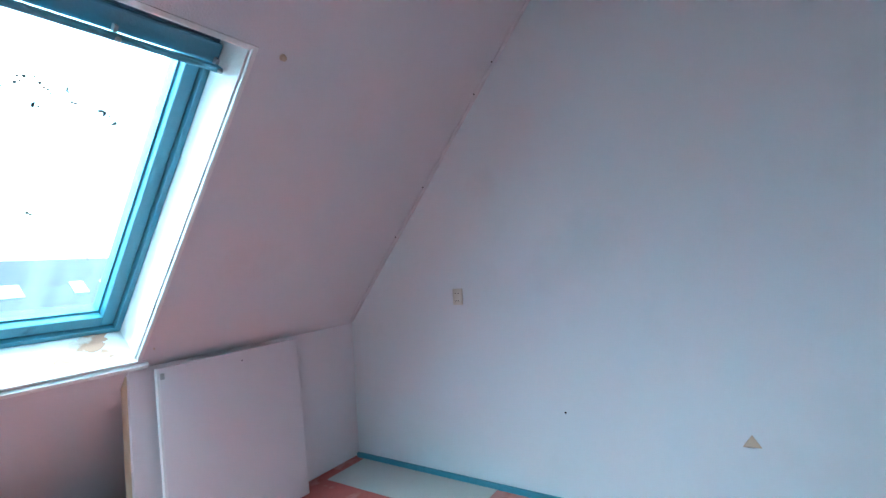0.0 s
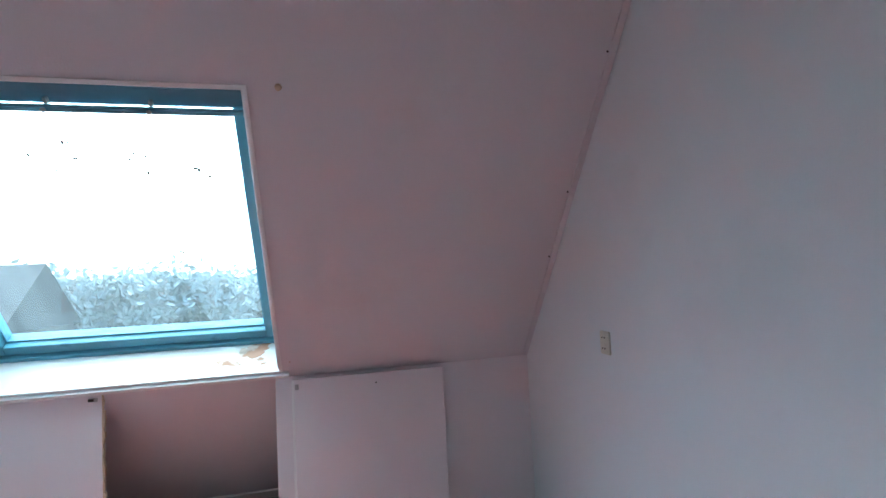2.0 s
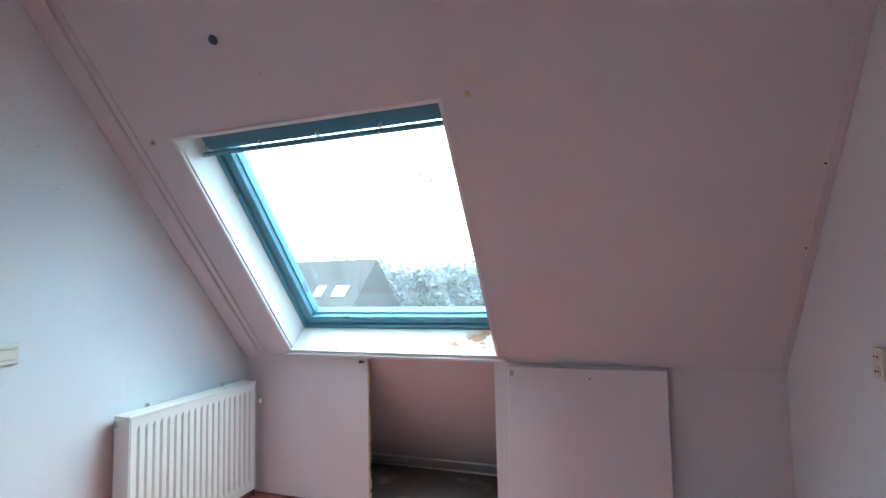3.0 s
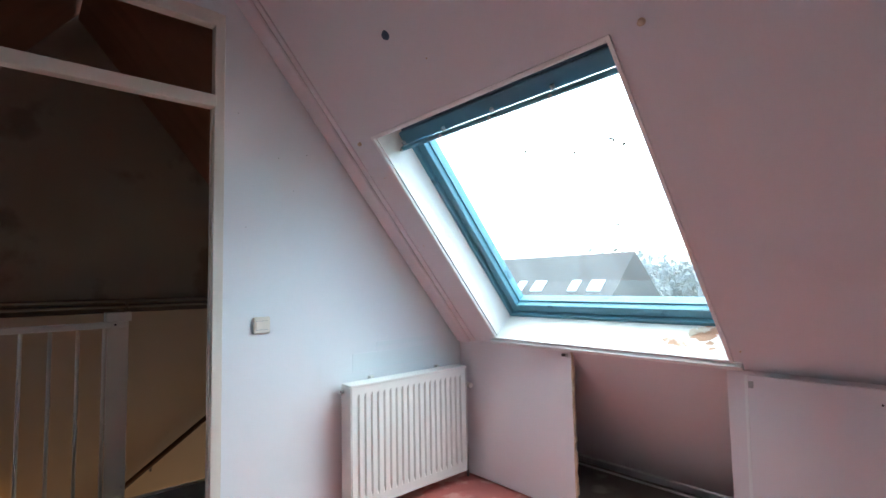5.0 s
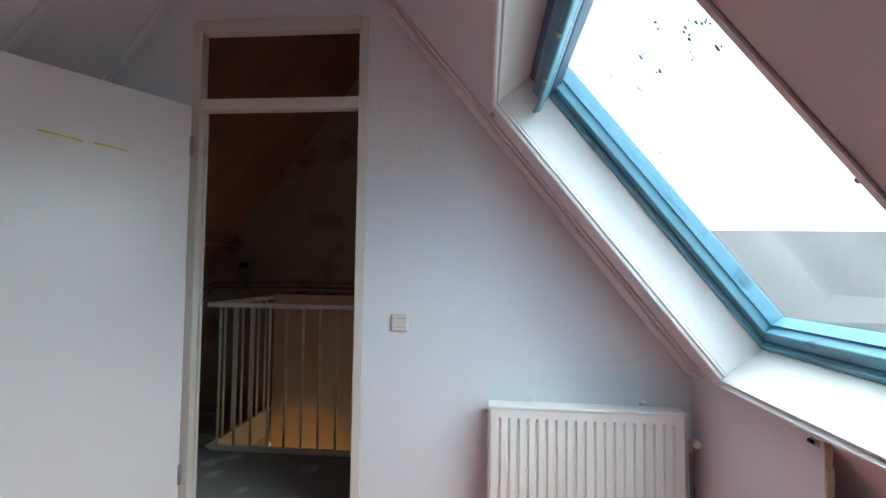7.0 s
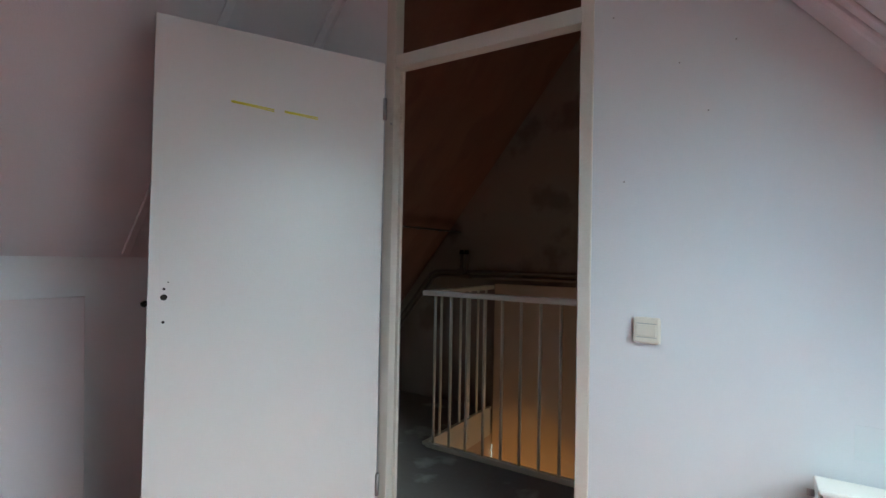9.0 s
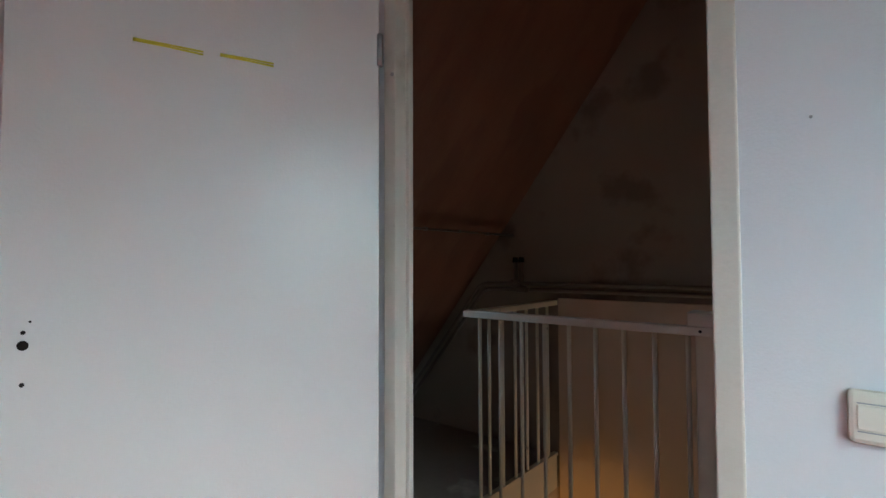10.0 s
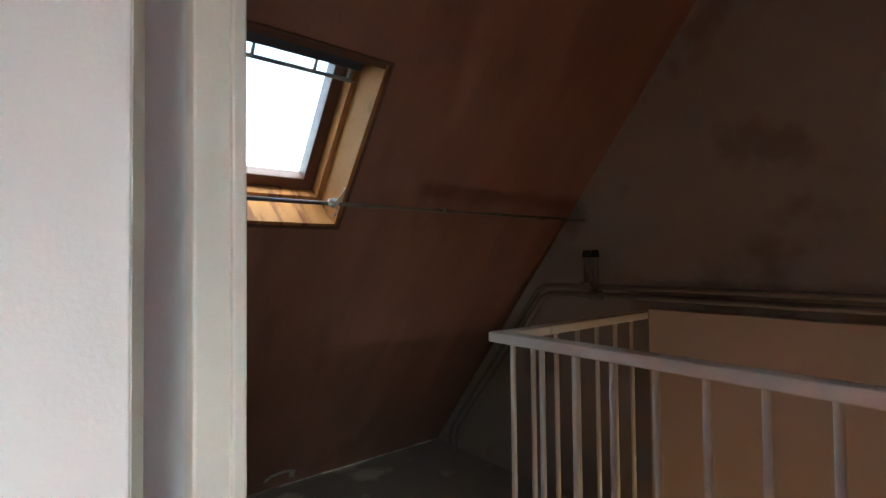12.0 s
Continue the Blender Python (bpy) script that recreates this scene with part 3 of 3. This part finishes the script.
# ---------- switch and socket ----------
switch = thing("light_switch", "ivory plastic rocker switch on the wall", "light switch", at=(XD, -1.285, 1.026))
part("plate", box(B(), 0.0, 0.014, -0.041, 0.041, -0.041, 0.041, bevel=0.008), M_PLASTIC, switch)
part("rocker", box(B(), 0.011, 0.0165, -0.029, 0.029, -0.019, 0.019, bevel=0.002), M_PLASTIC, switch)
for z in (-0.0215, 0.0215):
    part("rocker_seam", box(B(), 0.010, 0.0145, -0.029, 0.029, z - 0.001, z + 0.001), M_RIM, switch)
sock = thing("wall_socket", "ivory plastic double wall socket", "socket", at=(0, -0.783, 1.008))
part("plate", box(B(), -0.012, 0.0, -0.03, 0.03, -0.045, 0.045, bevel=0.004), M_PLASTIC, sock)
for z in (-0.021, 0.021):
    bm = B()
    bmesh.ops.create_cone(bm, cap_ends=True, segments=20, radius1=0.018, radius2=0.0185, depth=0.003, matrix=pose(-0.0125, 0, z, 0, 90, 0))
    well = part("socket_well", bm, M_PLASTIC, sock)
    bm = B()
    for yy in (-0.008, 0.008):
        bmesh.ops.create_cone(bm, cap_ends=True, segments=10, radius1=0.003, radius2=0.003, depth=0.004, matrix=pose(-0.0135, yy, z, 0, 90, 0))
    part("pin_hole", bm, M_BLACK, well)

# ---------- loose panel leaning on the low wall ----------
panel = thing("access_panel", "lilac painted loose board leaning on the low wall", "panel", at=(-0.87, KY - 0.075, F))
panel.rotation_euler = (radians(-2.4), 0, 0)
part("board", box(B(), -0.363, 0.376, -0.018, 0.0, 0.0, 0.845, bevel=0.003), M_KNEE, panel)
part("white_edge", box(B(), -0.374, -0.363, -0.0185, 0.0, 0.0, 0.844, bevel=0.001), M_TRIM, panel, "white painted board edge")
bm = B()
box(bm, -0.36, -0.343, -0.024, -0.017, 0.796, 0.822, bevel=0.002)
part("catch", bm, M_STEEL, panel, "small steel catch")
bm = B()
bmesh.ops.create_icosphere(bm, subdivisions=1, radius=0.004, matrix=Matrix.Translation((0.03, -0.018, 0.796)))
part("nail", bm, M_BLACK, panel)
clip = thing("cupboard_catch", "small steel catch on the board edge", "catch", at=(-2.11, KY, 0.816))
part("plate", box(B(), -0.018, 0.018, -0.006, 0.0, -0.009, 0.009, bevel=0.002), M_STEEL, clip)
part("roller", tube(B(), [(-0.016, -0.008, 0.0), (0.004, -0.008, 0.0)], 0.006), M_BLACK, clip)


# pipes in the storage space
for yy, z in ((0.50, 0.125), (0.51, 0.065)):
    ob = part("heating_pipe", tube(B(), [(-2.75, yy, z), (-0.2, yy, z)], 0.006), M_ALU)
    tagged(ob, "thin grey heating pipe along the storage floor", "pipe", "storage pipes")

# ---------- knobs, nails and marks on the slope ----------


def stud_on(m, x, s, r, mat, name, label, cat, out=0.012, group=""):
    bm = B()
    bmesh.ops.create_cone(bm, cap_ends=True, segments=14, radius1=r, radius2=r * 0.75, depth=out, matrix=m @ Matrix.Translation((x, s, -out / 2)) @ pose(0, 0, 0, 180))
    bmesh.ops.create_uvsphere(bm, u_segments=12, v_segments=6, radius=r * 0.8, matrix=m @ Matrix.Translation((x, s, -out)) @ Matrix.Diagonal((1, 1, 0.5, 1)))
    return tagged(part(name, bm, mat), label, cat, group)


stud_on(W, -1.19, 1.421, 0.012, M_TAPE, "curtain_holder", "small yellowed curtain holder beside the roof window", "curtain holder", group="curtain holders")
stud_on(W, -2.705, 1.415, 0.011, M_TAPE, "curtain_holder", "small yellowed curtain holder beside the roof window", "curtain holder", group="curtain holders")
stud_on(W, -2.142, 1.774, 0.02, M_BLUED, "ceiling_plug", "dark blue grey plug in the sloping ceiling", "plug", 0.006)
for s in (0.674, 1.598, 1.781, 1.02):
    stud_on(W, -0.035, s, 0.004, M_BLACK, "nail", "dark nail head in the corner strip", "nail", 0.004, "nail heads")
for x, s in ((-1.25, 0.10), (-1.32, 0.02), (-2.71, 0.75), (-2.68, 1.2), (-2.0, 1.62)):
    stud_on(W, x, s, 0.0035, M_CHIP, "nail", "small nail head in the slope", "nail", 0.003, "nail heads")
stud_on(Matrix(((0, 0, 1, 0), (1, 0, 0, 0), (0, 1, 0, 0), (0, 0, 0, 1))), -1.356, 0.438, 0.006, M_BLACK, "wall_mark", "small dark hole in the wall", "mark", 0.002)
bm = B()
prism(bm, [(-2.157, 0.398), (-2.09, 0.394), (-2.125, 0.446)], -0.004, -0.001)
tagged(part("bare_patch", bm, M_TAPE), "triangle of torn wall covering", "mark")
for yy, z in ((-1.62, 2.05), (-1.2, 1.86), (-1.12, 1.7), (-1.05, 1.9), (-1.36, 1.5)):
    bm = B()
    bmesh.ops.create_icosphere(bm, subdivisions=1, radius=0.003, matrix=Matrix.Translation((XD, yy if yy > -1.45 else -1.40, z)))
    tagged(part("wall_mark", bm, M_RIM), "tiny plugged hole in the wall", "mark", "wall holes")
bm = B()
box(bm, XD, XD + 0.0015, -0.78, -0.18, 0.74, 0.83, bevel=0.0006)
box(bm, XD, XD + 0.0012, -0.62, -0.2, 0.86, 0.885, bevel=0.0005)
tagged(part("filler_patch", bm, M_PATCH), "brushed white filler above the radiator", "mark")

# board leaning on the rear wall and a dark knob beside it
board = thing("leaning_board", "white sheet leaning on the low rear wall", "board", at=(-1.75, -3.48, F))
board.rotation_euler = (radians(3.5), 0, 0)
part("sheet", box(B(), -0.52, 0.5, -0.012, 0.0, 0.0, 1.05, bevel=0.002), M_KNEE, board)
knob = thing("door_stop", "dark round knob on the rear wall", "knob", at=(-2.52, -3.56, 0.985))
bm = B()
bmesh.ops.create_cone(bm, cap_ends=True, segments=14, radius1=0.01, radius2=0.008, depth=0.02, matrix=pose(0, 0.01, 0, 90))
part("stem", bm, M_BLACK, knob)
bm = B()
bmesh.ops.create_uvsphere(bm, u_segments=14, v_segments=8, radius=0.017, matrix=Matrix.Translation((0, 0.026, 0)) @ Matrix.Diagonal((1, 0.6, 1, 1)))
part("head", bm, M_BLACK, knob)

# ---------- landing ----------
# stairwell: tan lining below the pipes, shaft below the floor
structure("wall_stairwell_lining", box(B(), XW, XW + 0.035, -2.80, 0.3, -2.7, 1.036, bevel=0.003), M_TAN, "tan painted stairwell lining", "wall")
structure("wall_stairwell_end", box(B(), XW, -3.965, -2.89, -2.82, -2.7, F - 0.2), M_TAN, "tan painted stairwell end wall", "wall")
structure("wall_stairwell_side", box(B(), -3.965, -3.90, -2.82, 0.6, -2.7, F - 0.2), M_TAN, "tan painted stairwell side wall", "wall")
structure("wall_landing_end", box(B(), XW, XH, 0.55, 0.65, -2.7, 1.0), M_HWALL, "grey brown end wall of the landing", "wall")
structure("floor_below", box(B(), XW, -3.965, -2.82, 0.6, -2.75, -2.7), M_WOOD, "wooden floor of the storey below", "floor")
structure("trim_floor_edge", box(B(), -3.98, -3.963, -2.82, 0.5, F - 0.2, F + 0.012, bevel=0.003), M_RAIL, "cream painted stairwell edge board", "trim")
structure("trim_floor_edge_end", box(B(), XW + 0.036, -3.981, -2.836, -2.818, F - 0.2, F + 0.012, bevel=0.003), M_RAIL, "cream painted stairwell edge board", "trim")
handrail = thing("wall_handrail", "dark wooden handrail sloping down the stairwell wall", "handrail", at=(XW + 0.035, -1.376, -0.111))
part("bar", tube(B(), [(0.05, -0.9, -0.63), (0.05, 0.60, 0.42)], 0.019, 12), M_WOODD, handrail)
for k in (-0.6, 0.0, 0.45):
    part("bracket", tube(B(), [(0.0, k, 0.7 * k - 0.06), (0.045, k, 0.7 * k - 0.05), (0.05, k, 0.7 * k - 0.012)], 0.006, 8), M_PIPE, handrail)

# balustrade
rail = thing("balustrade", "cream painted landing balustrade with thin round bars", "railing", at=(-3.972, -2.826, F))
HT = 1.036


def bar(bm, x, y):
    tube(bm, [(x, y, 0.02), (x, y, HT - 0.03)], 0.0095, 10)
    return bm


L1 = 1.138
part("handrail", box(B(), -0.028, 0.028, -0.028, L1, HT - 0.034, HT, bevel=0.004), M_RAIL, rail)
part("handrail", box(B(), XW + 3.972 + 0.036, -0.0285, -0.026, 0.026, HT - 0.033, HT - 0.001, bevel=0.004), M_RAIL, rail)
part("bottom_rail", box(B(), -0.016, 0.016, -0.016, L1, 0.013, 0.035, bevel=0.003), M_RAIL, rail)
part("bottom_rail", box(B(), XW + 3.972 + 0.036, -0.017, -0.016, 0.016, 0.013, 0.035, bevel=0.003), M_RAIL, rail)
for k in range(9):
    part("baluster", bar(B(), 0, 0.060 + 0.1218 * k), M_RAIL, rail)
for k in range(6):
    part("baluster", bar(B(), -0.17 - 0.134 * k, 0), M_RAIL, rail)
post = part("newel_board", box(B(), -0.06, -0.03, L1 - 0.085, L1 + 0.02, 0.013, HT - 0.005, bevel=0.003), M_RAIL, rail, "wide cream end board")
part("newel_cap", box(B(), -0.075, 0.0285, L1 - 0.10, L1 + 0.025, HT + 0.001, HT + 0.055, bevel=0.004), M_RAIL, rail)
bm = B()
bmesh.ops.create_cone(bm, cap_ends=True, segments=12, radius1=0.006, radius2=0.005, depth=0.004, matrix=pose(0.029, L1 - 0.055, HT - 0.016, 0, 90, 0))
part("screw_head", bm, M_BLACK, rail)

# pipes on the far wall
for k, (z, dy) in enumerate(((1.131, 0.0), (1.09, 0.03))):
    x = XW + 0.05
    pts = [(x, 0.5, z - 0.01), (x, -2.95, z), (x, -3.37 + dy, z - 0.005), (x, -3.43 + dy, z - 0.03), (x, -3.47 + dy, z - 0.08), (x, -4.19 + dy * 2, 0.16), (x, -4.22 + dy * 2, 0.08), (x, -4.22 + dy * 2, F)]
    tagged(part("wall_pipe", tube(B(), pts, 0.0145), M_PIPE), "dark painted heating pipe along the landing wall", "pipe", "landing pipes")
for k, yy in enumerate((-3.115, -3.066)):
    ob = thing("pipe_stub", "capped dark pipe stub with a valve", "pipe", "pipe stubs", at=(XW + 0.05, yy, 1.09 + 0.041 * (1 - k)))
    part("riser", tube(B(), [(0, 0, 0), (0, 0, 0.19 - 0.041 * (1 - k))], 0.016), M_PIPE, ob)
    bm = B()
    bmesh.ops.create_cone(bm, cap_ends=True, segments=12, radius1=0.021, radius2=0.017, depth=0.036, matrix=Matrix.Translation((0, 0, 0.205 - 0.041 * (1 - k))))
    part("cap", bm, M_BLACK, ob)
    bm = B()
    bmesh.ops.create_cone(bm, cap_ends=True, segments=12, radius1=0.024, radius2=0.024, depth=0.06, matrix=pose(0, 0.0, 0, 90))
    bmesh.ops.create_cone(bm, cap_ends=True, segments=10, radius1=0.016, radius2=0.020, depth=0.03, matrix=pose(0.028, 0.03 + 0.03 * k, 0, 0, 90, 0))
    part("tee", bm, M_PIPE, ob)
for yy in (-1.55, -0.5):
    bm = B()
    box(bm, XW, XW + 0.066, yy - 0.008, yy + 0.008, 1.035, 1.14, bevel=0.003)
    tagged(part("pipe_clamp", bm, M_PIPE), "dark clamp holding the wall pipes", "clamp", "pipe clamps")
# rod across the slope
rod = thing("curtain_rod", "thin grey rod tied across the landing slope", "rod", at=(0, 0, 0))
part("rod", tube(B(), [(-3.05, -3.16, 1.462), (XW + 0.001, -3.16, 1.471)], 0.007), M_PIPE, rod)
bm = B()
random.seed(2)
for k in range(9):
    bmesh.ops.create_icosphere(bm, subdivisions=2, radius=0.010, matrix=Matrix.Translation((-3.522 + random.uniform(-0.014, 0.014), -3.16 + random.uniform(-0.01, 0.01), 1.468 + random.uniform(-0.008, 0.012))))
tube(bm, [(-3.53, -3.16, 1.47), (-3.55, -3.14, 1.50), (-3.56, -3.145, 1.52)], 0.0025, 6)
tube(bm, [(-3.525, -3.16, 1.462), (-3.53, -3.15, 1.437), (-3.515, -3.145, 1.42)], 0.0025, 6)
part("cord_knot", bm, M_CORD, rod, "white knotted cord")
for x in (-4.0, -4.31, -4.62):
    bm = B()
    box(bm, x - 0.006, x + 0.006, -3.176, -3.148, 1.458, 1.478, bevel=0.002)
    part("hook", bm, M_STEEL, rod)

# ---------- outdoors ----------
G = -6.3
bm = B()
box(bm, -900, 900, -900, 1500, G - 0.5, G)
structure("ground", bm, M_GROUND, "dull green grass and gardens far below", "ground")


def house_row(x0, x1, y0, depth, eave, ridge, units, label, roof_windows=True):
    h = thing("house_row", label, "house", "far houses", at=(x0, y0, G))
    w, d = x1 - x0, depth
    part("wall", box(B(), 0, w, 0, d, 0, eave), M_BRICK, h)
    bm = B()
    prism(bm, [(-0.5, eave - 0.2), (d / 2, ridge), (d + 0.5, eave - 0.2), (d + 0.5, eave - 0.4), (-0.5, eave - 0.4)], -0.3, w + 0.3)
    part("roof", bm, M_ROOF, h)
    pa = math.atan2(ridge - eave + 0.2, d / 2 + 0.5)
    T = Matrix.Translation((0, -0.5, eave - 0.2)) @ pose(0, 0, 0, math.degrees(pa))
    u = w / units
    for k in range(units):
        for ox, wd in ((u * 0.3, 0.9), (u * 0.62, 1.3)) if roof_windows else ():
            part("roof_window", box(B(), k * u + ox, k * u + ox + wd, 1.6, 3.0, 0.0, 0.09, T), M_FARW, h)
        for ox, wz in ((u * 0.15, 0.9), (u * 0.55, 0.9), (u * 0.2, 3.5), (u * 0.58, 3.5)):
            wf = part("window", box(B(), k * u + ox, k * u + ox + u * 0.27, -0.08, 0.02, wz, wz + 1.4), M_FARW, h)
            part("window_pane", box(B(), k * u + ox + 0.12, k * u + ox + u * 0.27 - 0.12, -0.1, -0.05, wz + 0.12, wz + 1.28), M_ROOF, wf)
    return h


house_row(-52, -21.5, 34, 9, 5.6, 9.9, 5, "long brick terrace with a tiled roof, pale in the distance")
house_row(-46, 10, 74, 9, 5.6, 8.8, 9, "far brick terrace behind trees, pale in the distance")
house_row(5, 24, 40, 9, 5.6, 9.1, 3, "brick terrace with pale roof windows")
near = house_row(-23, -1.4, 4, 8, 5.8, 9.85, 4, "nearer brick terrace with a plain tiled roof", False)
near.rotation_euler = (0, 0, math.pi / 2)
gable = house_row(3.5, 13.5, 27, 8, 6.1, 10.75, 1, "brick house with its gable end turned to the garden", False)
gable.rotation_euler = (0, 0, math.pi / 2)


def tree(x, y, h, seed):
    random.seed(seed)
    t = thing("tree", "bare grey green tree far beyond the houses", "tree", "far trees", at=(x, y, G))
    bm = B()
    tube(bm, [(0, 0, 0), (0.1, 0, h * 0.3), (0.0, 0.1, h * 0.6), (0.1, 0.1, h * 0.9)], 0.16, 7)
    crown = B()
    for k in range(7):
        a = k * 0.9 + random.random()
        z = h * random.uniform(0.3, 0.65)
        e = Vector((math.cos(a) * h * 0.25, math.sin(a) * h * 0.25, z + h * 0.22))
        tube(bm, [(0, 0, z), e * 0.6 + Vector((0, 0, z * 0.4)), e], 0.06, 5)
        for j in range(200):
            c = e + Vector((random.gauss(0, 0.11), random.gauss(0, 0.11), random.gauss(0, 0.09))) * h
            m = Matrix.Translation(c) @ Euler((random.random() * 6, random.random() * 6, 0)).to_matrix().to_4x4()
            s = h * random.uniform(0.025, 0.05)
            vs = [crown.verts.new(m @ Vector(p)) for p in ((-s, 0, 0), (0, -s * 0.6, 0.2 * s), (s, 0, 0), (0, s * 0.6, 0.2 * s))]
            crown.faces.new(vs)
    part("trunk", bm, M_BARK, t)
    part("crown", crown, M_LEAF, t)


for k in range(22):
    random.seed(50 + k)
    tree(-28 + k * 1.05 + random.uniform(-0.6, 0.6), 50 + random.uniform(-5, 8), random.uniform(8.6, 9.8) - 0.04 * k, k)
